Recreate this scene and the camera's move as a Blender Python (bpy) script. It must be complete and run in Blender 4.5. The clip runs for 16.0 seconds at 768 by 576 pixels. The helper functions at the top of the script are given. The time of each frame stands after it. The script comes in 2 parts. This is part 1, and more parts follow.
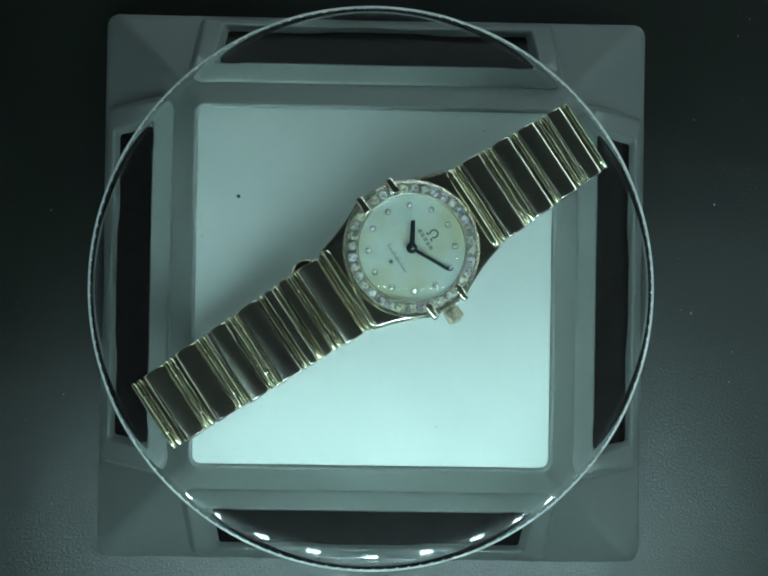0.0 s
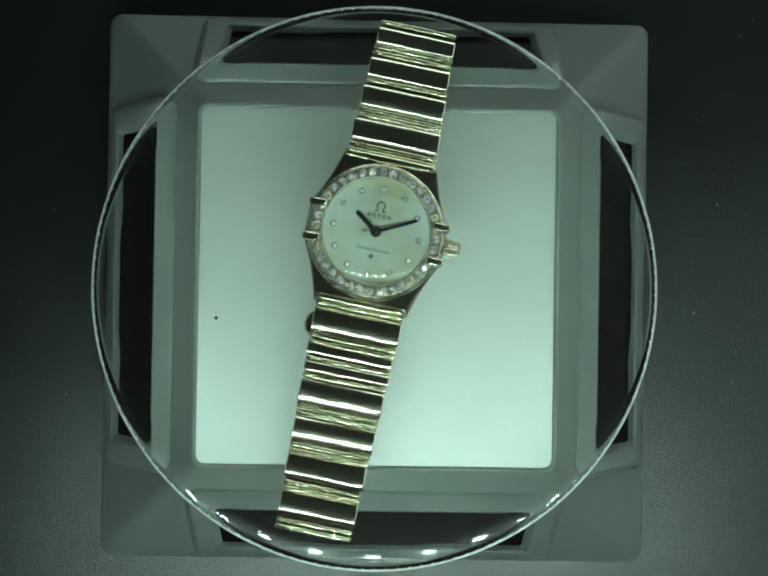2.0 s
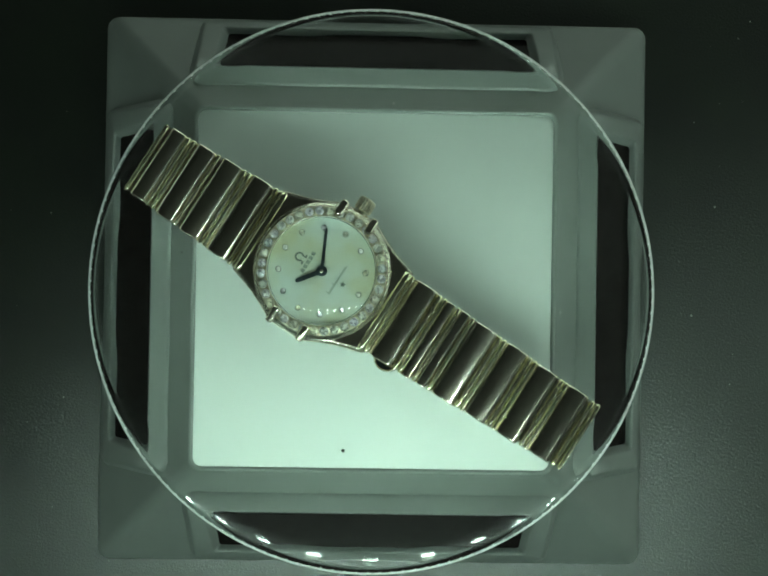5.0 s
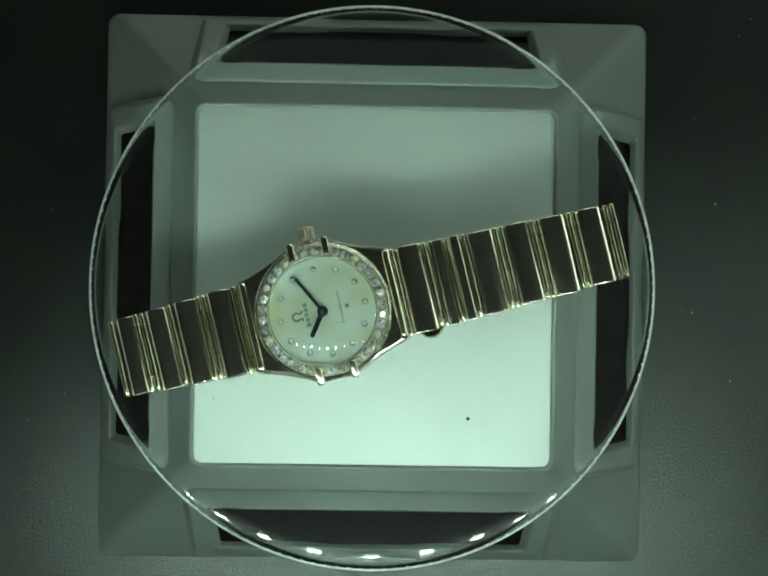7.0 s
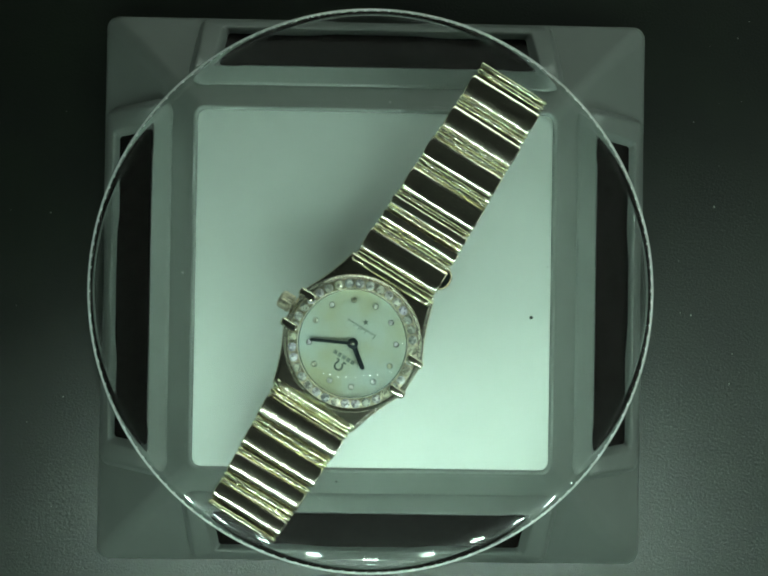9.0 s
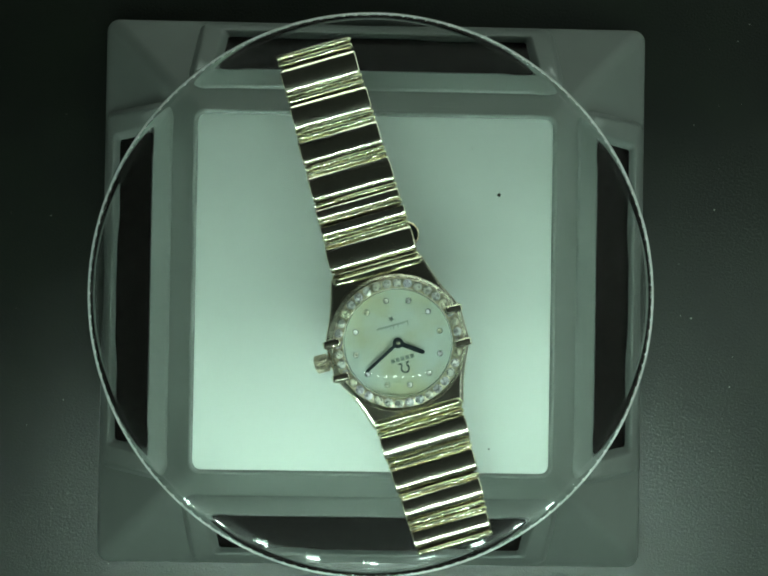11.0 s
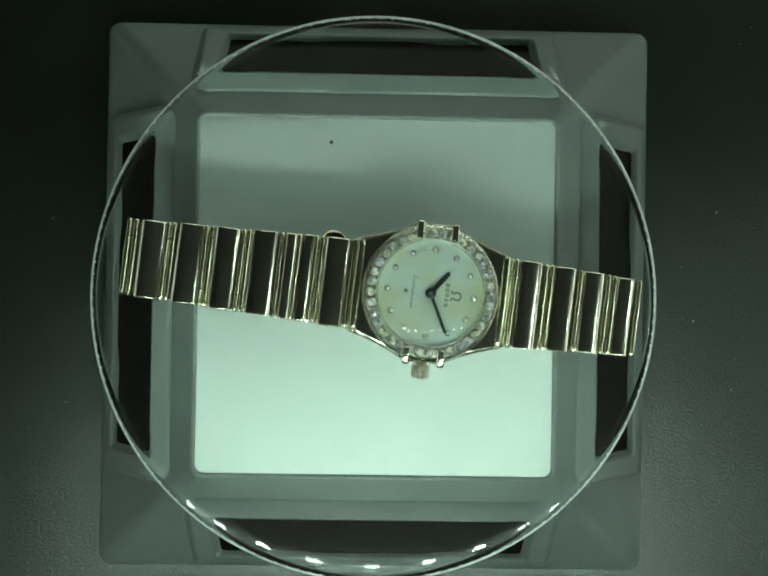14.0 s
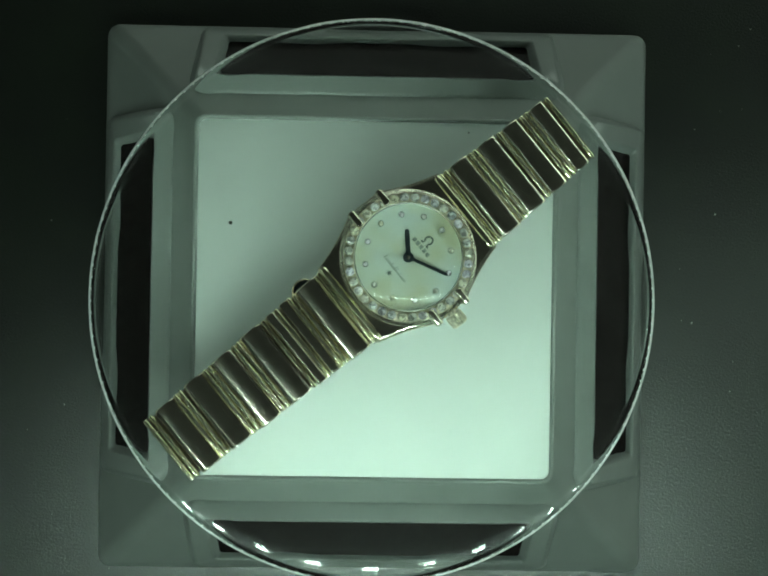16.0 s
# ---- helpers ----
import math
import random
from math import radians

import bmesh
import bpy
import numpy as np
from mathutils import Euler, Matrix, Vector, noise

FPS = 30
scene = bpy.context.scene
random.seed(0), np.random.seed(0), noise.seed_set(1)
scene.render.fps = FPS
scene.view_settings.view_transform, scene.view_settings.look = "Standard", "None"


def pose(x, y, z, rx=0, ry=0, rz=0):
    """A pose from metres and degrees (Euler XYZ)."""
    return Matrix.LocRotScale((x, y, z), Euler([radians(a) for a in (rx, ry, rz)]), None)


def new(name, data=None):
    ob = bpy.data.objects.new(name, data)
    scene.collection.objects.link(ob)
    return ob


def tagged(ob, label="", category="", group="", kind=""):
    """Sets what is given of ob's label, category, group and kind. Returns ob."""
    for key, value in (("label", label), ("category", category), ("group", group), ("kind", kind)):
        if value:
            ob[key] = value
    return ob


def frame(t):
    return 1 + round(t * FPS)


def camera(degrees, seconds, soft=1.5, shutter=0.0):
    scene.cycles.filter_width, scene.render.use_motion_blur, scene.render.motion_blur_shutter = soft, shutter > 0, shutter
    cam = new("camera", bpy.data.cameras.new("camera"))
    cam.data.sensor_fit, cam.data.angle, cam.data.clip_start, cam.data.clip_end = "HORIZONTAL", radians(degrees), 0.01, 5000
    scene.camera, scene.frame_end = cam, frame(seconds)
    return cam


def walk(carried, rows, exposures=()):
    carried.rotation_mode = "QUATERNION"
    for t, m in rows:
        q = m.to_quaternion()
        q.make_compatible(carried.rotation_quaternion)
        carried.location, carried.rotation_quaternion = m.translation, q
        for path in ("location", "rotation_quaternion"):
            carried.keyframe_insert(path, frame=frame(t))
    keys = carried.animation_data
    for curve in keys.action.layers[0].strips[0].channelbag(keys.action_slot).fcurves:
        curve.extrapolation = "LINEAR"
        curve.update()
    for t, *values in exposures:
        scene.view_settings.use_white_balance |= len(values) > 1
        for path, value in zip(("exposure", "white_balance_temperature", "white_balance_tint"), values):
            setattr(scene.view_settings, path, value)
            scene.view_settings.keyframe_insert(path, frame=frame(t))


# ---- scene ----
# ---- camera and its way ----
cam = camera(49.52, 16.0, soft=2.0)
TILT = (0.449, -0.846, 0.953)
CAM_ROWS = [
    (0, -0.35, -1.35), (0.5, -0.35, -1.35), (1, -0.57, -1.35), (1.5, -0.79, -1.35), (2, -1.01, -1.35),
    (2.5, -1.01, -1.62), (3, -0.90, -1.35), (3.5, -0.57, -0.86), (4, -0.35, -0.55), (6.5, -0.57, -1.40),
    (7, -0.57, -1.46), (7.5, -0.46, -1.24), (8, -0.46, -1.02), (8.5, -0.52, -1.13), (9, -0.30, -0.86),
    (11.5, -0.41, 0.07), (12, -0.57, 0.35), (12.5, -0.68, 0.40), (13, -0.79, 0.44), (13.5, -0.79, 0.40),
    (14, -0.85, 0.46), (14.5, -1.12, 0.62), (15, -0.96, 0.84), (15.5, -0.79, 0.79), (16, -0.52, 0.90)]
walk(cam, [(t, pose(x / 1000, y / 1000, 0.19, *TILT)) for t, x, y in CAM_ROWS],
     exposures=[(0, 0.0, 5550, 16), (0.7, 0.0, 5700, 15), (1.6, 0.0, 6050, 12.5), (2.6, 0.0, 6500, 10), (16, 0.0, 6500, 10)])

# ---- world and light ----
world = bpy.data.worlds.new("room_air")
world.use_nodes = True
world.node_tree.nodes["Background"].inputs["Color"].default_value = (0.75, 0.9, 0.85, 1)
world.node_tree.nodes["Background"].inputs["Strength"].default_value = 0.02
scene.world = world

MM = 0.001


LED_Y, LED_Z = -0.125, 0.190


# ---- materials ----
def mat(name, colour, rough=0.5, metal=0.0, vary=0.0, scale=200.0, bump=0.0, bump_scale=800.0, emit=0.0,
        transmission=0.0, ior=1.45, colour2=None, rough_vary=0.0, specular=0.5, coat=0.0, coat_rough=0.08):
    m = bpy.data.materials.new(name)
    m.use_nodes = True
    nt = m.node_tree
    b = nt.nodes["Principled BSDF"]
    b.inputs["Base Color"].default_value = (*colour, 1)
    b.inputs["Roughness"].default_value = rough
    b.inputs["Metallic"].default_value = metal
    b.inputs["IOR"].default_value = ior
    b.inputs["Transmission Weight"].default_value = transmission
    b.inputs["Specular IOR Level"].default_value = specular
    b.inputs["Coat Weight"].default_value = coat
    b.inputs["Coat Roughness"].default_value = coat_rough
    if emit:
        b.inputs["Emission Color"].default_value = (*colour, 1)
        b.inputs["Emission Strength"].default_value = emit
    tc = nt.nodes.new("ShaderNodeTexCoord")

    def noise_node(s, detail=4.0):
        n = nt.nodes.new("ShaderNodeTexNoise")
        n.inputs["Scale"].default_value, n.inputs["Detail"].default_value = s, detail
        nt.links.new(tc.outputs["Object"], n.inputs["Vector"])
        return n
    if vary or colour2:
        n = noise_node(scale)
        ramp = nt.nodes.new("ShaderNodeMix")
        ramp.data_type = "RGBA"
        other = colour2 or tuple(c * (1 - vary) for c in colour)
        ramp.inputs["A"].default_value = (*other, 1)
        ramp.inputs["B"].default_value = (*(min(1, c * (1 + vary)) for c in colour), 1)
        fac = nt.nodes.new("ShaderNodeMapRange")
        fac.inputs["From Min"].default_value, fac.inputs["From Max"].default_value = 0.34, 0.66
        nt.links.new(n.outputs["Fac"], fac.inputs["Value"])
        nt.links.new(fac.outputs["Result"], ramp.inputs["Factor"])
        nt.links.new(ramp.outputs["Result"], b.inputs["Base Color"])
    if rough_vary:
        n = noise_node(scale * 3.1)
        mr = nt.nodes.new("ShaderNodeMapRange")
        mr.inputs["From Min"].default_value, mr.inputs["From Max"].default_value = 0.3, 0.7
        mr.inputs["To Min"].default_value, mr.inputs["To Max"].default_value = max(0.0, rough - rough_vary), rough + rough_vary
        nt.links.new(n.outputs["Fac"], mr.inputs["Value"])
        nt.links.new(mr.outputs["Result"], b.inputs["Roughness"])
    if bump:
        n = noise_node(bump_scale, 6.0)
        bp = nt.nodes.new("ShaderNodeBump")
        bp.inputs["Strength"].default_value, bp.inputs["Distance"].default_value = bump, 0.0004
        nt.links.new(n.outputs["Fac"], bp.inputs["Height"])
        nt.links.new(bp.outputs["Normal"], b.inputs["Normal"])
    return m


M_DESK = mat("black_leatherette", (0.004, 0.006, 0.003), 0.345, specular=0.92, ior=1.62, vary=0.5, scale=60, bump=0.36, bump_scale=1900, rough_vary=0.015)
M_WALL = mat("dark_wall_paint", (0.06, 0.065, 0.065), 0.8, vary=0.15, scale=6)
M_BASE = mat("grey_satin_plastic", (0.2, 0.216, 0.208), 0.29, specular=0.7, coat=0.35, coat_rough=0.16, vary=0.05, scale=90, bump=0.05, bump_scale=2500, rough_vary=0.012)
M_PLATE = mat("silver_satin_panel", (0.74, 0.78, 0.76), 0.57, metal=0.94, vary=0.03, scale=60, rough_vary=0.015)
M_CELL = mat("solar_cell", (0.022, 0.014, 0.014), 0.18, vary=0.25, scale=120, rough_vary=0.05)
M_ACRYL = mat("clear_acrylic", (0.97, 1.0, 0.985), 0.0, transmission=1.0, ior=1.49, coat=0.18, coat_rough=0.28)
M_RIM = mat("polished_acrylic_edge", (0.93, 0.97, 0.96), 0.25, transmission=0.0, ior=1.49, vary=0.1, scale=400)
M_STEEL = mat("polished_steel", (0.92, 0.85, 0.7), 0.18, metal=1.0, vary=0.08, scale=300, rough_vary=0.035, bump=0.09, bump_scale=420)
M_BAR = mat("polished_bar_steel", (0.96, 0.89, 0.62), 0.2, metal=1.0, vary=0.15, scale=600, rough_vary=0.05, bump=0.08, bump_scale=450)
# steel darkened in its colour, for the shade between the bracelet bars
M_GAP_SHADE = mat("shaded_steel", (0.25, 0.23, 0.19), 0.4, metal=1.0, vary=0.2, scale=800)
M_PEARL = mat("mother_of_pearl", (0.35, 0.37, 0.25), 0.3, colour2=(0.4, 0.47, 0.44), scale=150, coat=0.4)


def stone_material():
    m = mat("cut_stone", (0.9, 0.92, 0.9), 0.13, metal=0.2, specular=1.0, coat=1.0, coat_rough=0.03, bump=0.3, bump_scale=2600)
    nt = m.node_tree
    info, ramp = nt.nodes.new("ShaderNodeObjectInfo"), nt.nodes.new("ShaderNodeValToRGB")
    stops = ((0.0, (0.95, 0.97, 0.95, 1)), (0.3, (0.7, 0.72, 0.6, 1)), (0.5, (0.9, 0.88, 0.98, 1)), (0.7, (0.95, 0.95, 0.7, 1)), (1.0, (0.7, 0.75, 0.78, 1)))
    while len(ramp.color_ramp.elements) < len(stops):
        ramp.color_ramp.elements.new(0.5)
    for e, (at, c) in zip(ramp.color_ramp.elements, stops):
        e.position, e.color = at, c
    nt.links.new(info.outputs["Random"], ramp.inputs["Fac"])
    # the cut's inner reflections, put into the colour as pale and dark shards
    tc, cells, tone, mix = (nt.nodes.new(k) for k in ("ShaderNodeTexCoord", "ShaderNodeTexVoronoi", "ShaderNodeMapRange", "ShaderNodeMix"))
    cells.inputs["Scale"].default_value = 2300
    tone.inputs["From Min"].default_value, tone.inputs["From Max"].default_value = 0.25, 0.6
    tone.inputs["To Min"].default_value, tone.inputs["To Max"].default_value = 0.35, 1.0
    mix.data_type, mix.blend_type = "RGBA", "MULTIPLY"
    mix.inputs["Factor"].default_value = 1.0
    loc = nt.nodes.new("ShaderNodeVectorMath")
    nt.links.new(tc.outputs["Object"], loc.inputs[0])
    shift = nt.nodes.new("ShaderNodeCombineXYZ")
    nt.links.new(info.outputs["Random"], shift.inputs["Z"])
    nt.links.new(shift.outputs["Vector"], loc.inputs[1])
    nt.links.new(loc.outputs["Vector"], cells.inputs["Vector"])
    nt.links.new(cells.outputs["Color"], tone.inputs["Value"])
    nt.links.new(ramp.outputs["Color"], mix.inputs["A"])
    nt.links.new(tone.outputs["Result"], mix.inputs["B"])
    nt.links.new(mix.outputs["Result"], nt.nodes["Principled BSDF"].inputs["Base Color"])
    return m


M_STONE = stone_material()
M_SETTING = mat("stone_setting", (0.78, 0.75, 0.62), 0.2, metal=1.0, vary=0.2, scale=1500, bump=0.5, bump_scale=2200)
M_CHANNEL = mat("stone_channel", (0.66, 0.62, 0.48), 0.34, metal=1.0, vary=0.3, scale=1500, bump=0.4, bump_scale=2200)
M_HAND = mat("dark_steel_hand", (0.03, 0.045, 0.05), 0.3, metal=0.6)
M_INK = mat("grey_print", (0.06, 0.085, 0.07), 0.6)
M_PRINT = mat("fine_print", (0.14, 0.18, 0.15), 0.6, vary=0.4, scale=2400)
M_CRYSTAL = mat("watch_crystal", (1, 1, 1), 0.0, transmission=1.0, ior=1.36)
M_DUST = mat("dust", (0.5, 0.5, 0.48), 0.9, vary=0.2)
M_DIRT = mat("dark_speck", (0.03, 0.035, 0.03), 0.9)
M_LED = mat("led_chip", (0.7, 1.0, 0.83), 0.5, emit=150.0)
M_LAMP = mat("lamp_housing", (0.02, 0.02, 0.022), 0.5, vary=0.1)
M_FILL_FRAME = mat("fill_frame_paint", (0.5, 0.5, 0.48), 0.5, vary=0.1, scale=20)


# glow of the added wall strips, an assumed fill light out of view
def fill_glow(name, strength):
    return mat(name, (0.78, 1.0, 0.84), 0.6, emit=strength)


M_CEIL = mat("ceiling_paint", (0.06, 0.062, 0.06), 0.8, vary=0.05, scale=5)


# ---- mesh helpers ----
def part(name, bm, material, parent=None, label="", smooth=35, at=None):
    me = bpy.data.meshes.new(name)
    bmesh.ops.recalc_face_normals(bm, faces=bm.faces)
    bm.to_mesh(me)
    bm.free()
    me.materials.append(material)
    if smooth:
        for p in me.polygons:
            p.use_smooth = len(p.vertices) < 5
        me.set_sharp_from_angle(angle=radians(smooth))
    ob = new(name, me)
    if parent:
        ob.parent = parent
    if at:
        ob.matrix_basis = at
    if label:
        ob["label"] = label
    return ob


def again(ob, m):
    """Another object on the same mesh, under the same parent."""
    o = ob.copy()
    scene.collection.objects.link(o)
    o.matrix_basis = m
    return o


def loft(bm, loops, close_start=False, close_end=False):
    rows = [[bm.verts.new(p) for p in loop] for loop in loops]
    n = len(rows[0])
    for a, b in zip(rows, rows[1:]):
        for i in range(n):
            bm.faces.new((a[i], a[(i + 1) % n], b[(i + 1) % n], b[i]))
    if close_start:
        bm.faces.new(rows[0][::-1])
    if close_end:
        bm.faces.new(rows[-1])
    return rows


def square_loop(h, z, r, seg=6, hy=None):
    hy = hy or h
    pts = []
    for k, (sx, sy) in enumerate(((1, 1), (-1, 1), (-1, -1), (1, -1))):
        for i in range(seg + 1):
            a = math.pi / 2 * (k + i / seg)
            pts.append(((sx * (h - r) + r * math.cos(a)) * MM, (sy * (hy - r) + r * math.sin(a)) * MM, z * MM))
    return pts


def circle_loop(r, z, n=96, cx=0, cy=0):
    return [((cx + r * math.cos(2 * math.pi * i / n)) * MM, (cy + r * math.sin(2 * math.pi * i / n)) * MM, z * MM) for i in range(n)]


def turned(profile, n=96, start=True, end=True):
    bm = bmesh.new()
    loft(bm, [circle_loop(r, z, n) for r, z in profile], start, end)
    return bm


def box(x0, x1, y0, y1, z0, z1, bevel=0.0, seg=2):
    bm = bmesh.new()
    vs = [bm.verts.new((x, y, z)) for x in (x0, x1) for y in (y0, y1) for z in (z0, z1)]
    for f in ((0, 1, 3, 2), (4, 6, 7, 5), (0, 4, 5, 1), (2, 3, 7, 6), (0, 2, 6, 4), (1, 5, 7, 3)):
        bm.faces.new([vs[i] for i in f])
    if bevel:
        bmesh.ops.bevel(bm, geom=bm.edges[:], offset=bevel, segments=seg, affect="EDGES", profile=0.5)
    return bm


def empty(name, m=None):
    e = new(name)
    e.empty_display_size = 0.01
    if m:
        e.matrix_basis = m
    return e


# ---- the setting ----
def setting():
    tagged(part("ground", box(-0.6, 0.6, -0.45, 0.6, -0.03, 0, 0.003), M_DESK),
           "matte black grained leatherette desk top under the stand", "desk top", kind="structure")
    x, y, z0, z1 = 1.8, 1.8, -0.75, 1.8
    tagged(part("floor", box(-x, x, -y, y, z0 - 0.05, z0), M_WALL), "dark grey room floor below the desk", "floor", kind="structure")
    tagged(part("ceiling", box(-x, x, -y, y, z1, z1 + 0.05), M_CEIL), "dim off-white room ceiling", "ceiling", kind="structure")
    for name, b in (("wall_north", (-x, x, y, y + 0.05)), ("wall_south", (-x, x, -y - 0.05, -y)),
                    ("wall_east", (x, x + 0.05, -y, y)), ("wall_west", (-x - 0.05, -x, -y, y))):
        tagged(part(name, box(*b, z0, z1), M_WALL), "dark grey painted room wall", "wall", kind="structure")


def led_bar():
    lamp = tagged(empty("led_bar_lamp", Matrix.Translation((0, LED_Y, LED_Z)) @ pose(0, 0, 0, 36, 0, 0)),
                  "black strip lamp with a row of white LEDs", "lamp")
    part("housing", box(-0.12, 0.15, -0.012, 0.012, 0.0, 0.012, 0.002), M_LAMP, lamp)
    chip = None
    for i in range(10):
        x = (i - 4) * 0.027 + 0.001
        m = Matrix.Translation((x, 0, -0.0012))
        if chip is None:
            chip = part("led", box(-0.0034, 0.0034, -0.004, 0.004, -0.0008, 0.001, 0.0004), M_LED, lamp, "glowing white LED", at=m)
        else:
            again(chip, m)
    for px in (-0.124, 0.154):
        inv = lamp.matrix_basis.inverted()
        part("post", box(px - 0.004, px + 0.004, LED_Y - 0.004, LED_Y + 0.004, 0.004, LED_Z + 0.008, 0.001), M_LAMP, lamp, at=inv)
        part("foot", box(px - 0.015, px + 0.015, LED_Y - 0.03, LED_Y + 0.03, 0.0, 0.005, 0.001), M_LAMP, lamp, at=inv)


def spot():
    x, y, z = 0.16, -0.018, 0.19
    lamp = tagged(empty("led_spot_lamp"), "small black LED spot lamp on a thin post", "lamp")
    part("foot", turned([(22, 0.0), (22, 3.0), (20, 4.0), (3, 5.0)], 32), M_LAMP, lamp, at=Matrix.Translation((x + 0.03, y, 0)))
    part("post", box(x + 0.028, x + 0.032, y - 0.002, y + 0.002, 0.004, z + 0.006, 0.0005), M_LAMP, lamp)
    head = part("head", turned([(9, 0.0), (9, 14.0), (6, 18.0)], 32), M_LAMP, lamp, at=pose(x + 0.018, y, z - 0.002, 0, 35, 0))
    part("led", turned([(3.2, -0.9), (3.2, 0.2)], 24), M_LED, head, "glowing white LED")
    part("arm", box(x + 0.016, x + 0.032, y - 0.002, y + 0.002, z + 0.004, z + 0.008, 0.0005), M_LAMP, lamp)


def fill_panels():
    """Unseen glowing strips added on three walls, low fill light for steel and slopes."""
    for name, turn, along, strength in (("window_1", 0, 0.5, 3.0), ("window_2", 90, 0.0, 0.5), ("window_3", -90, -0.5, 2.0)):
        at = pose(0, 0, 0, 0, 0, turn) @ Matrix.Translation((along, 0, 0.3))
        bm = bmesh.new()
        loft(bm, [[(x * sx, y, zc + z * sz) for sx, sz in ((-1, -1), (1, -1), (1, 1), (-1, 1))] for zc in (0.3,)
                  for x, y, z in ((1.26, 1.8, 0.26), (1.26, 1.77, 0.26), (1.2, 1.77, 0.2), (1.2, 1.795, 0.2))])
        fr = tagged(part(name, bm, M_FILL_FRAME, at=at, smooth=0), "added glowing strip on the room wall, unseen fill light", "window", kind="structure")
        for i in range(3):
            x0 = -1.2 + 0.8 * i
            part("pane", box(x0 + 0.01, x0 + 0.79, 1.78, 1.79, 0.1, 0.5), fill_glow("fill_panel_glow", strength), fr, "glowing face of the added fill light")


# ---- the stand ----
AXIS = (-0.294, -0.179)
DISC_R, DISC_Z = 51.75, 38.6


def stand():
    base = tagged(empty("display_stand"), "grey plastic square turntable stand with four solar panels", "display stand")
    bm = bmesh.new()
    loft(bm, [square_loop(h, z, r) for h, z, r in (
        (59.6, 0.0, 2.6), (60.4, 0.6, 2.8), (60.4, 3.4, 2.8), (60.0, 4.2, 2.8), (59.0, 5.4, 3.2), (36.3, 26.04, 2.6), (36.0, 26.45, 2.6), (35.75, 26.82, 2.5), (35.5, 27.1, 2.4),
        (35.25, 27.22, 2.2), (35.0, 27.18, 2.0), (34.8, 27.02, 1.8), (34.66, 26.8, 1.7), (34.56, 26.5, 1.65), (34.52, 26.2, 1.6))], True, True)
    part("body", bm, M_BASE, base, smooth=50)
    bm = bmesh.new()
    loft(bm, [square_loop(h, z, 1.5) for h, z in ((34.8, 26.55), (34.8, 26.74))] + [square_loop(h, 26.74, h / 25) for h in (34, 22, 11, 3)], False, True)
    part("top_panel", bm, M_PLATE, base, "satin silver top panel")
    # panel frames: a raised pad with rounded edges round a sunken window, r outwards, z up, per side
    def pad_z(y):
        steps = ((38.0, 21.5), (41.2, 22.3), (44.4, 22.9), (57.3, 9.7), (59.2, 6.6), (62.0, 2.0))
        for (y0, z0), (y1, z1) in zip(steps, steps[1:]):
            if y <= y1:
                return z0 + (z1 - z0) * (y - y0) / (y1 - y0)
        return steps[-1][1]

    def pad_loop(grow, drop):
        """The pad's outline, grown outwards and let down."""
        r, pts = 2.0, []
        def wide(y):
            return 36.3 + 1.3 * (y - 40.9) / 18.3 + grow
        ya, yb = 40.9 - grow, min(59.2 + grow, 59.9)
        for cy, sx, sy, start in ((yb, 1, -1, 0), (yb, -1, -1, 90), (ya, -1, 1, 180), (ya, 1, 1, 270)):
            for i in range(6):
                t = math.radians(start + 18 * i)
                cx = sx * (wide(cy) - r)
                pts.append((cx + r * math.cos(t), cy + sy * r + r * math.sin(t)))
            if start == 90:
                pts += [(-wide(50.5), 50.5), (-wide(44.4), 44.4)]
            if start == 270:
                pts += [(wide(44.4), 44.4), (wide(50.5), 50.5)]
        return [(x * MM, y * MM, (pad_z(y) - drop) * MM) for x, y in pts]

    def window_loop(grow, drop):
        r, pts = 0.7, []
        ya, yb, w = 44.6 - grow, 56.2 + grow, 33.3 + grow
        for cy, sx, sy, start in ((yb, 1, -1, 0), (yb, -1, -1, 90), (ya, -1, 1, 180), (ya, 1, 1, 270)):
            for i in range(6):
                t = math.radians(start + 18 * i)
                pts.append((sx * (w - r) + r * math.cos(t), cy + sy * r + r * math.sin(t)))
            if start == 90:
                pts += [(-w, 51.5), (-w, 47.5)]
            if start == 270:
                pts += [(w, 47.5), (w, 51.5)]
        return [(x * MM, y * MM, (pad_z(y) - drop) * MM) for x, y in pts]
    first = None
    for k in range(4):
        turn = pose(0, 0, 0, 0, 0, 90 * k)
        if first is None:
            first = True
            bm = bmesh.new()
            loft(bm, [pad_loop(*g) for g in ((1.9, 3.6), (0.75, 1.1), (0.4, 0.55), (0.1, 0.2), (-0.25, 0.04), (-0.6, 0.0))]
                 + [window_loop(*g) for g in ((0.45, 0.0), (0.2, 0.05), (0.0, 0.25), (-0.45, 1.2), (-1.0, 2.7))])
            fr = part("panel_frame", bm, M_BASE, base, at=turn, smooth=50)
            bm = bmesh.new()
            vs = [bm.verts.new((x * MM, y * MM, z * MM)) for x, y, z in ((-33.6, 45.2, 18.55), (33.6, 45.2, 18.55), (33.6, 55.4, 9.2), (-33.6, 55.4, 9.2))]
            f = bm.faces.new(vs)
            bmesh.ops.solidify(bm, geom=[f], thickness=0.4 * MM)
            cell = part("solar_panel", bm, M_CELL, fr, "dark brown solar cell")
        else:
            f2 = again(fr, turn)
            again(cell, Matrix()).parent = f2
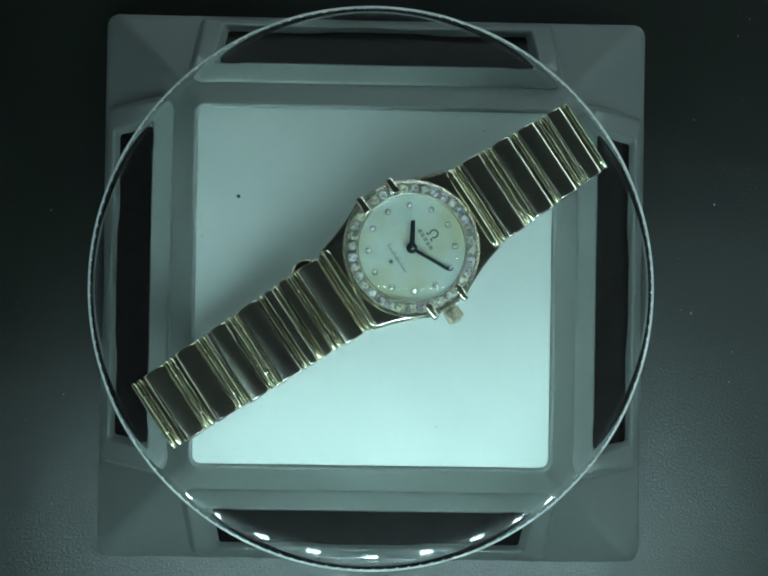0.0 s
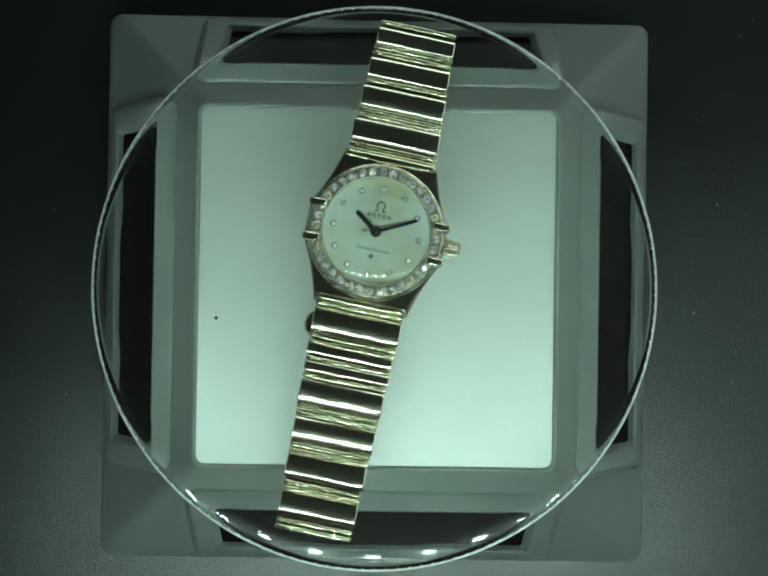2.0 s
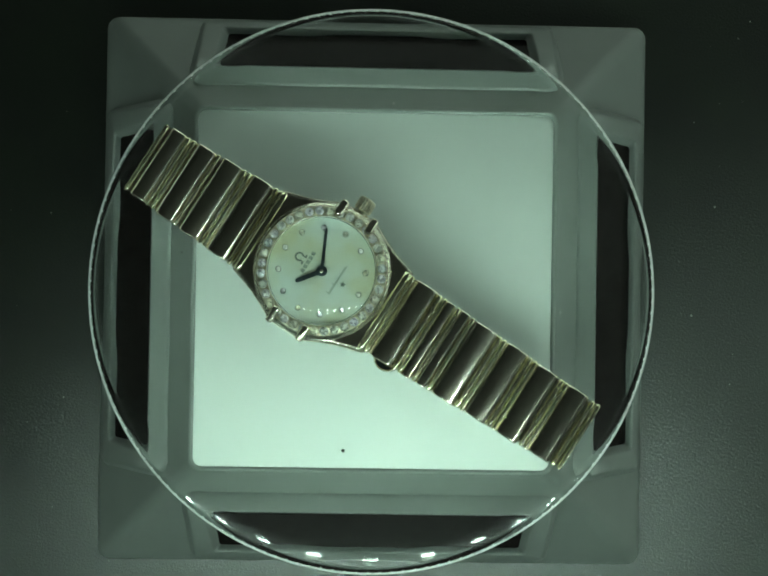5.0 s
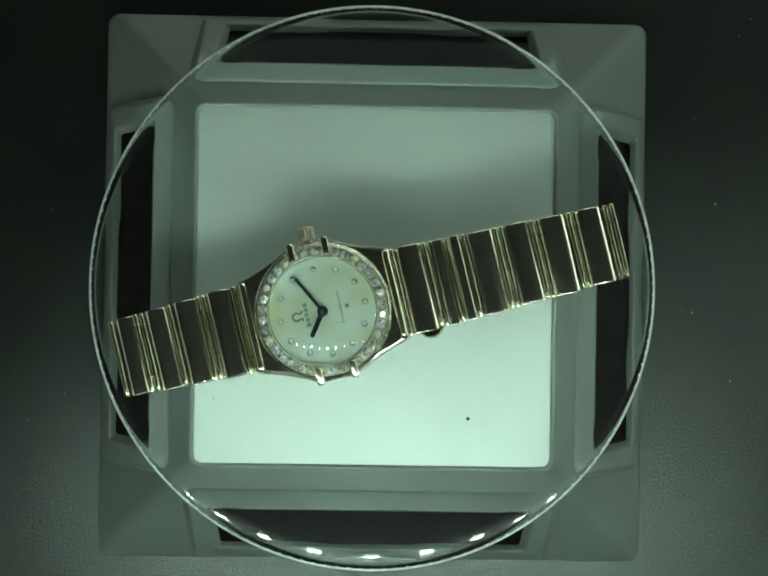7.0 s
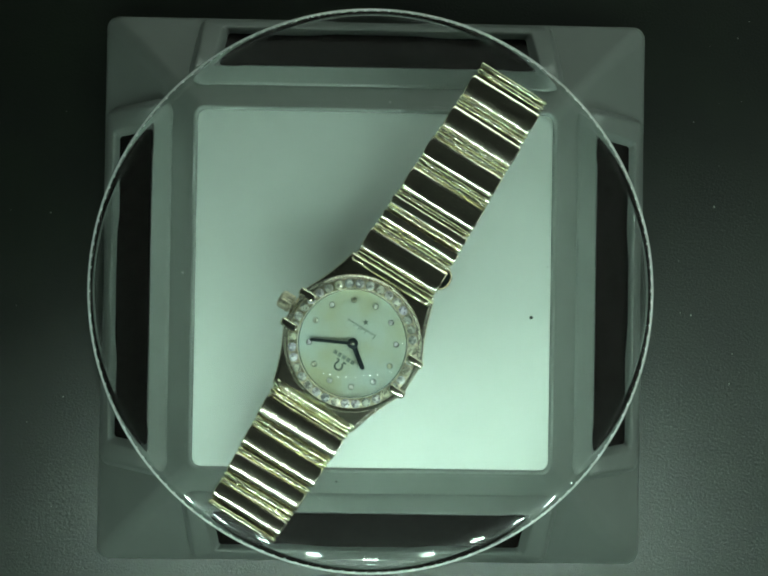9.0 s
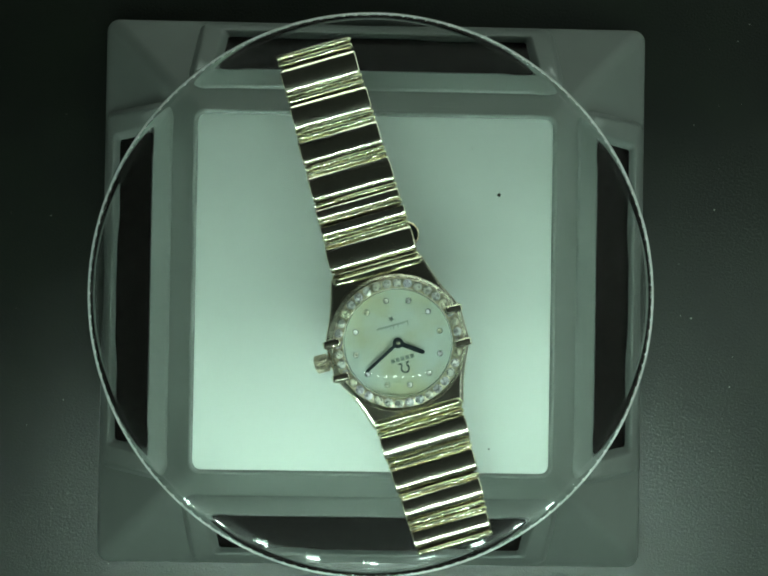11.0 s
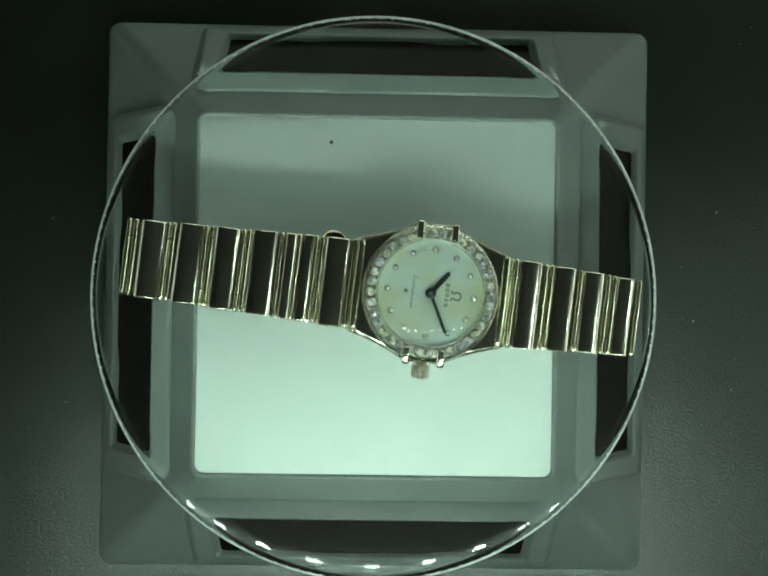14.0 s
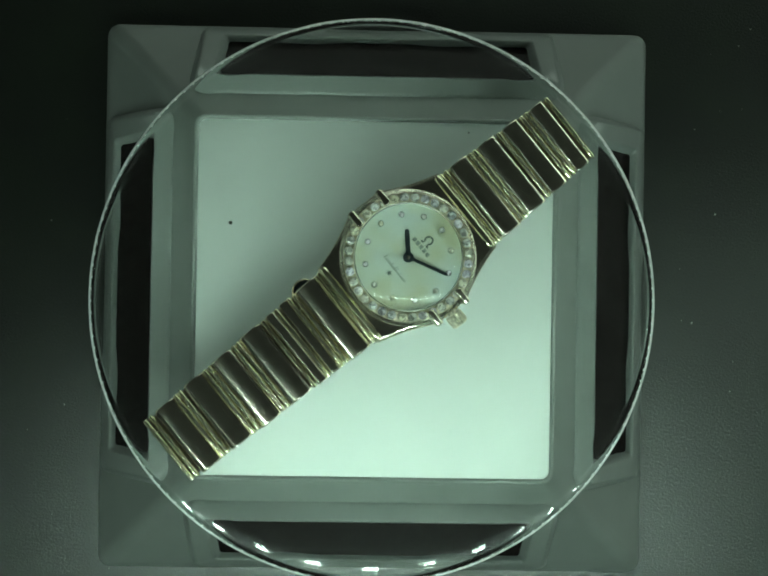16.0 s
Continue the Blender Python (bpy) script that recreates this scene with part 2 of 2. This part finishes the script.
    part("spindle", turned([(3.2, 26.9), (3.2, 35.0), (4.2, 35.4), (4.2, 36.2)], 32), M_BASE, base, at=Matrix.Translation((AXIS[0] * MM, AXIS[1] * MM, 0)))
    # clear disc, turning on the spindle
    # it droops a little towards its edge, above and below alike
    def droop(r):
        return 0.0323 * max(0.0, r - 47.7) ** 2
    rs = (47.6, 48.0, 48.5, 49.0, 49.5, 50.0, 50.5, 50.9)
    prof = [(r, 36.2 - droop(r)) for r in rs] + [(51.4, 36.0), (51.7, 36.35), (51.75, 36.8), (51.7, 37.4), (51.5, 37.9), (51.25, 38.12)]
    prof += [(r, DISC_Z - droop(r)) for r in rs[::-1]]
    disc = part("turntable_disc", turned(prof, 160), M_ACRYL, base, "clear acrylic turntable disc", smooth=60)
    disc.visible_shadow = False
    part("rim", turned([(51.5, 36.1), (51.85, 36.4), (51.98, 36.9), (51.9, 37.4), (51.7, 37.75), (51.45, 38.02), (51.25, 38.15)], 160, False, False), M_RIM, disc, "bright polished disc edge").visible_shadow = False
    bm = bmesh.new()
    for i in range(150):
        a = 2 * math.pi * i / 150
        bmesh.ops.create_cube(bm, size=1.0, matrix=pose(51.15 * math.cos(a) * MM, 51.15 * math.sin(a) * MM, 38.12 * MM, 0, 0, math.degrees(a)) @ Matrix.Diagonal((0.18 * MM, 0.4 * MM, 0.1 * MM, 1)))
    tagged(part("notch_ring", bm, M_RIM, disc, "fine bright notches round the disc edge", smooth=0), kind="stuff").visible_shadow = False
    rng = random.Random(4)
    for i, (x, y, s) in enumerate(((-24.5, 16.3, 0.42), (12, -25, 0.16), (-31, 9, 0.16), (20, 29, 0.2), (-8, 33, 0.15), (30, -17, 0.22), (-17, -30, 0.18))):
        bm = bmesh.new()
        bmesh.ops.create_icosphere(bm, subdivisions=1, radius=s * MM)
        for v in bm.verts:
            v.co *= rng.uniform(0.7, 1.2)
            v.co.z *= 0.4
        part("speck", bm, M_DIRT if i < 4 else M_DUST, disc, at=Matrix.Translation((x * MM, y * MM, (DISC_Z + 0.05) * MM)))
    return base, disc


# ---- the watch ----
def link_mesh(w, l, h, crown_h):
    """A bracelet plate: rounded block, its top bowed along its length."""
    bm = bmesh.new()
    loops, n = [], 10
    for i in range(n + 1):
        u = -1 + 2 * i / n
        edge = math.sqrt(max(0.0, 1 - abs(u) ** 10))
        y = u * l / 2
        top = h - crown_h * u * u - 0.35 * (1 - edge)
        b = 0.24
        half = w / 2 - 0.12 * (1 - edge)
        loops.append([(x * MM, y * MM, z * MM) for x, z in (
            (-half, 0.3), (-half, top - b), (-half + 0.09, top - 0.09), (-half + b, top), (-half + b + 0.12, top), (-w / 4, top + .02), (0, top + .03), (w / 4, top + .02), (half - b - 0.12, top), (half - b, top), (half - 0.09, top - 0.09), (half, top - b), (half, 0.3))])
    loft(bm, loops, True, True)
    return bm


def bar_mesh(w, r, z):
    bm = bmesh.new()
    loops = []
    for x, k in ((-w / 2, .6), (-w / 2 + .25, 1), (-w / 2 + 1.5, 1), (-w / 2 + 1.55, .8), (-w / 2 + 1.75, .8), (-w / 2 + 1.8, 1), (-w / 6, 1.06), (0, 1.12), (w / 6, 1.06), (w / 2 - 1.8, 1), (w / 2 - 1.75, .8), (w / 2 - 1.55, .8), (w / 2 - 1.5, 1), (w / 2 - .25, 1), (w / 2, .6)):
        loops.append([(x * MM, k * r * math.cos(a) * MM, (z + k * 1.1 * r * math.sin(a)) * MM) for a in [2 * math.pi * j / 10 for j in range(10)]])
    loft(bm, loops, True, True)
    return bm


WATCH_AT = (6.82, 7.05)
WATCH_TURN = 34.0 - 90


def flat(pts, z0, z1, bm=None):
    bm = bm or bmesh.new()
    a = [bm.verts.new((x * MM, y * MM, z0 * MM)) for x, y in pts]
    b = [bm.verts.new((x * MM, y * MM, z1 * MM)) for x, y in pts]
    bm.faces.new(b)
    bm.faces.new(a[::-1])
    for i in range(len(pts)):
        j = (i + 1) % len(pts)
        bm.faces.new((a[i], a[j], b[j], b[i]))
    return bm


def watch():
    w = tagged(empty("wrist_watch"), "polished steel bracelet watch with stone-set bezel and pearl dial", "watch")
    # barrel case: from the bracelet shoulders to the round middle
    poly = [(12.6, -3.3), (12.6, 3.3), (8.4, 13.75), (-8.4, 13.75), (-12.6, 3.3), (-12.6, -3.3), (-8.5, -13.9), (8.5, -13.9)]

    def outline(k, z):
        pts = []
        for (x0, y0), (x1, y1) in zip(poly, poly[1:] + poly[:1]):
            n = 10
            for i in range(n):
                t = i / n
                x, y = x0 + (x1 - x0) * t, y0 + (y1 - y0) * t
                pull = 1 - 0.03 * math.sin(math.pi * t) * (abs(y1 - y0) > 7)
                pts.append((x * k * pull * MM, y * k * pull * MM, z * MM))
        return pts

    def ring_of(r, z):
        return [(r * x / math.hypot(x, y) * MM, r * y / math.hypot(x, y) * MM, z * MM) for x, y, _ in outline(1, 0)]
    bm = bmesh.new()
    loft(bm, [outline(0.93, 0.2), outline(0.985, 0.7), outline(1.0, 1.4), outline(1.0, 2.7), outline(0.994, 3.05), outline(0.98, 3.4),
              outline(0.955, 3.68), outline(0.93, 3.8), ring_of(11.95, 3.86), ring_of(10.6, 4.9)], True, True)
    part("case", bm, M_STEEL, w, smooth=13)
    for sy in (-1, 1):
        part("end_ridge", bar_mesh(16.3, 0.92, 3.1), M_BAR, w, "polished ridge at the case end", smooth=60, at=Matrix.Translation((0, sy * 13.0 * MM, 0)))
    bezel = part("bezel", turned([(12.0, 3.8), (12.2, 4.5), (12.1, 4.85), (11.9, 5.06), (11.65, 5.2), (11.5, 5.5), (11.42, 5.95), (11.3, 6.05)], 96, False, False), M_SETTING, w, "polished bezel ring set with stones", smooth=50)
    part("stone_channel", turned([(11.35, 6.07), (11.2, 5.95), (10.0, 6.1), (9.8, 6.32), (9.6, 6.3), (9.5, 6.0), (9.5, 5.3)], 96, False, False), M_CHANNEL, bezel)
    # stones: a low faceted brilliant
    bm = bmesh.new()
    loft(bm, [[(r * math.cos(2 * math.pi * (i + o) / 8) * MM, r * math.sin(2 * math.pi * (i + o) / 8) * MM, z * MM) for i in range(8)]
              for r, z, o in ((0.4, -0.4, 0), (0.84, -0.05, 0), (0.82, 0.05, 0), (0.62, 0.3, 0.5), (0.42, 0.42, 0))], True, True)
    stone, rng = None, random.Random(7)
    for i in range(36):
        a = 2 * math.pi * (i + 0.5) / 36
        if abs(abs(math.sin(a)) * 10.5 - 3.05) < 0.3 and abs(math.cos(a)) > 0.8:
            continue
        m = Matrix.Translation((10.5 * math.cos(a) * MM, 10.5 * math.sin(a) * MM, 6.2 * MM)) @ pose(0, 0, 0, 0, 0, math.degrees(a) + 11 * (i % 4)) @ pose(0, 0, 0, rng.uniform(-18, 18), 5 + rng.uniform(-18, 18), 0)
        if stone is None:
            stone = part("stone", bm, M_STONE, bezel, "clear round-cut stone", smooth=0, at=m)
        else:
            again(stone, m)
    # four claws at three and nine o'clock
    claw = None
    for sx in (1, -1):
        for sy in (1, -1):
            m = pose(sx * 10.95 * MM, sy * 3.05 * MM, 5.9 * MM, 0, sx * 12, 0)
            if claw is None:
                bm = box(-1.5 * MM, 1.75 * MM, -0.75 * MM, 0.75 * MM, -2.6 * MM, 0.95 * MM, 0.5 * MM, 4)
                claw = part("claw", bm, M_STEEL, w, smooth=60, at=m)
            else:
                again(claw, m)
    # crown
    bm = bmesh.new()
    loops = []
    for x, r, tooth in ((11.4, 0.9, 0), (12.7, 0.9, 0), (12.75, 1.45, .1), (13.0, 1.6, .12), (14.8, 1.6, .12), (15.1, 1.45, .08), (15.3, 0.9, 0)):
        loops.append([(x * MM, (r - tooth * (j % 2)) * math.cos(2 * math.pi * j / 40) * MM, (3.1 + (r - tooth * (j % 2)) * math.sin(2 * math.pi * j / 40)) * MM) for j in range(40)])
    loft(bm, loops, True, True)
    part("crown", bm, M_CHANNEL, w, "ribbed winding crown", smooth=20)
    # dial, markers, hands
    dial = part("dial", turned([(9.55, 5.0), (9.55, 5.3)], 96, True, True), M_PEARL, w, "pale green mother-of-pearl dial")
    part("rehaut", turned([(9.5, 5.3), (9.3, 5.35), (9.35, 5.9), (9.55, 6.2)], 96, False, False), M_SETTING, w)
    bm = bmesh.new()
    loft(bm, [[(r * math.cos(2 * math.pi * (i + o) / 8) * MM, r * math.sin(2 * math.pi * (i + o) / 8) * MM, z * MM) for i in range(8)]
              for r, z, o in ((0.42, 5.29, 0), (0.44, 5.4, 0), (0.22, 5.55, 0.5))], True, True)
    mk = None
    for h in range(12):
        a = math.radians(90 - 30 * h)
        m = Matrix.Translation((7.55 * math.cos(a) * MM, 7.55 * math.sin(a) * MM, 0))
        if mk is None:
            mk = part("hour_stone", bm, M_STONE, dial, "clear stone hour marker", smooth=0, at=m)
            ring = part("marker_setting", turned([(0.54, 5.3), (0.52, 5.4), (0.42, 5.4), (0.42, 5.31)], 16, False, False), M_INK, dial, at=m)
        else:
            again(mk, m)
            again(ring, m)
    # emblem as a plain horseshoe, print as plain bars, a star
    bm = bmesh.new()
    pts_o, pts_i = [], []
    for i in range(21):
        a = math.radians(-55 + 290 * i / 20)
        pts_o.append((0.82 * math.cos(a), 4.6 + 0.85 * math.sin(a)))
        pts_i.append((0.5 * math.cos(a), 4.6 + 0.55 * math.sin(a)))
    ring_pts = pts_o + [(-0.95, 3.75), (-0.95, 3.5), (-0.4, 3.5)] + pts_i[::-1] + [(0.4, 3.5), (0.95, 3.5), (0.95, 3.75)]
    part("emblem", flat(ring_pts, 5.3, 5.42), M_INK, dial, "dark applied emblem shape", smooth=0)
    for i in range(5):
        x = -1.75 + i * 0.87
        part("print_bar", flat([(x - .33, 2.5), (x + .33, 2.5), (x + .33, 3.2), (x - .33, 3.2)], 5.3, 5.315), M_PRINT, dial, smooth=0)
    bm = bmesh.new()
    heights = [0.95, 0.45, 0.5, 0.42, 0.8, 0.45, 0.9, 0.9, 0.42, 0.8, 0.42, 0.5, 0.45]
    for i, h in enumerate(heights):
        x, y = -2.7 + i * 0.44, -3.35
        flat([(x - .09, y), (x + .08, y), (x + .24, y + h), (x + .1, y + h)], 5.3, 5.315, bm)
        flat([(x + .12, y + .28), (x + .3, y + .02), (x + .4, y + .08), (x + .22, y + .36)], 5.3, 5.312, bm)
    part("print_bar", bm, M_PRINT, dial, smooth=0)
    star = [((0.62 if i % 2 == 0 else 0.25) * math.sin(math.pi * i / 5), -4.3 + (0.62 if i % 2 == 0 else 0.25) * math.cos(math.pi * i / 5)) for i in range(10)]
    part("star", flat(star, 5.3, 5.42), M_INK, dial, "small applied star", smooth=0)
    for name, ang, length, wd, z in (("hour_hand", 54.0, 4.9, 0.44, 5.62), ("minute_hand", -63.5, 7.5, 0.29, 5.8)):
        pts = [(-wd * .9, -0.6), (wd * .9, -0.6), (wd, 0.5), (wd * .9, length * .95), (wd * .3, length), (-wd * .3, length), (-wd * .9, length * .95), (-wd, 0.5)]
        part(name, flat(pts, z, z + 0.1), M_HAND, w, at=pose(0, 0, 0, 0, 0, ang))
    part("hand_hub", turned([(0.95, 5.5), (0.95, 5.9), (0.8, 6.0), (0.35, 6.02)], 32), M_HAND, w)
    part("hub_pin", turned([(0.34, 6.0), (0.34, 6.1), (0.2, 6.14)], 16), M_SETTING, w, "bright centre pin")
    shell = []
    for big, c, rs in ((20.2, -12.05, (0.3, 2, 4, 6, 7.5, 8.6, 9.2)), (21.0, -12.05, (9.5, 9.0, 8, 6.5, 5, 3, 1.5, 0.3))):
        shell += [(r, c + math.sqrt(big * big - r * r)) for r in rs]
    cr = part("crystal", turned(shell, 96), M_CRYSTAL, w, "clear domed crystal", smooth=60)
    cr.visible_shadow = False
    # bracelet: plates and thin double bars, tapering
    def side(sign, start, w0, w1, row, leans):
        rng, total, y = random.Random(len(row)), sum(row), start
        for i, size in enumerate(row):
            wd = w0 + (w1 - w0) * (y + size / 2 - start) / total
            if i % 2 == 0:
                n = 1 if size < 1.4 else 2
                for j in range(n):
                    part("link_bar", bar_mesh(wd - 0.1, 0.47 * min(1.05, size / n), 2.2), M_BAR, w, smooth=50,
                         at=Matrix.Translation((0, sign * (y + (j + 0.5) * size / n) * MM, 0)))
                if n == 2:
                    for sx in (-1, 1):
                        part("link_joint", box(-0.16 * MM, 0.16 * MM, -size * 0.46 * MM, size * 0.46 * MM, 1.2 * MM, 2.72 * MM, 0.1 * MM), M_BAR, w,
                             at=Matrix.Translation((sx * (wd / 2 - 3.1) * MM, sign * (y + size / 2) * MM, 0)))
            else:
                part("link", link_mesh(wd, size + 0.1, 2.95, 0.55 * min(1.0, size / 4)), M_STEEL, w, smooth=40,
                     at=pose(0, sign * (y + size / 2) * MM, 0, leans[i // 2], rng.uniform(-1.5, 1.5), 0))
            y += size
        # added dark backing, shade for the link gaps, one below each stretch
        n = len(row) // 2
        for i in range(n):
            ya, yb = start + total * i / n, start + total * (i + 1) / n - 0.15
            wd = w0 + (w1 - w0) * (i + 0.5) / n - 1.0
            part("hinge_plate", box(-wd / 2 * MM, wd / 2 * MM, ya * MM, yb * MM, 0.5 * MM, 1.5 * MM, 0.1 * MM, 1), M_GAP_SHADE, w, at=pose(0, 0, 0, 0, 0, 0 if sign > 0 else 180))
    side(1, 13.45, 16.3, 13.8, (2.05, 4.4, 2.05, 4.3, 1.0, 4.0, 2.2, 3.3, 1.3), (-6, 8, 1, 5))
    side(-1, 13.6, 16.2, 13.7, (1.15, 4.8, 2.2, 1.8, 1.25, 2.0, 1.0, 4.9, 2.0, 4.6, 2.1, 4.7, 2.1, 4.6, 2.4), (2, -4, -5, 7, 5, -11, -12))
    # end of the folding clasp, looking out beside the first plate
    def arch(k, n=12):
        return [(-7.3 - 1.95 * k * math.sin(math.pi * i / n), -18.1 - 2.3 * k * math.cos(math.pi * i / n)) for i in range(n + 1)]
    clasp = part("clasp", flat(arch(0.86), 0.15, 0.7), M_HAND, w, "dark folding clasp end")
    bm = bmesh.new()
    loops = []
    for (xo, yo), (xi, yi) in zip(arch(1.0), arch(0.82)):
        loops.append([(x * MM, y * MM, z * MM) for x, y, z in ((xo, yo, 0.2), (xo, yo, 1.9), ((xo + xi) / 2, (yo + yi) / 2, 2.05), (xi, yi, 1.9), (xi, yi, 0.2))])
    loft(bm, loops, True, True)
    part("clasp_loop", bm, M_STEEL, clasp, "polished steel loop", smooth=60)
    return w


def dust():
    rng = random.Random(11)
    spots = [(-82.5, 17.0), (78.0, 20.6), (76.5, 57.5), (79.0, 30.0), (73.0, 40.0), (82, -20), (-78, -31), (-72, -50), (70, 8), (84, 45)]
    group = new("desk_dust", bpy.data.meshes.new("desk_dust"))
    bm = bmesh.new()
    for x, y in spots + [(rng.uniform(-86, 86), rng.uniform(-64, 64)) for _ in range(30)]:
        if max(abs(x), abs(y)) < 62:
            continue
        s = rng.uniform(0.08, 0.24) * MM
        m = Matrix.Translation((x * MM, y * MM, s * 0.3)) @ Matrix.Diagonal((1, rng.uniform(.5, 1.5), .5, 1))
        bmesh.ops.create_icosphere(bm, subdivisions=1, radius=s, matrix=m)
    bm.to_mesh(group.data)
    bm.free()
    group.data.materials.append(M_DUST)
    tagged(group, "pale dust specks scattered on the black desk", "dust", kind="stuff")


# ---- motion ----
TURN_ROWS = [(0, 0.0), (0.5, 11.26), (1, 22.5), (1.5, 33.8), (2, 45.1), (2.5, 56.1), (3, 67.3), (3.5, 78.8), (4, 90.6), (6.5, 148.74),
             (7, 160.3), (7.5, 171.9), (8, 183.2), (8.5, 194.2), (9, 205.0), (11.5, 264.3), (12, 275.5), (12.5, 286.8), (13, 298.1),
             (13.5, 309.1), (14, 320.0), (14.5, 331.3), (15, 343.1), (15.5, 354.8), (16, 365.8)]


def motions(disc, w):
    walk(disc, [(t, pose(AXIS[0] * MM, AXIS[1] * MM, 0, 0, 0, a)) for t, a in TURN_ROWS])
    local = pose(WATCH_AT[0] * MM, WATCH_AT[1] * MM, (DISC_Z + 0.05) * MM, 0, 0, WATCH_TURN)
    walk(w, [(t, pose(AXIS[0] * MM, AXIS[1] * MM, 0, 0, 0, a) @ local) for t, a in TURN_ROWS])


setting()
led_bar()
spot()
fill_panels()
the_stand, the_disc = stand()
the_watch = watch()
dust()
motions(the_disc, the_watch)
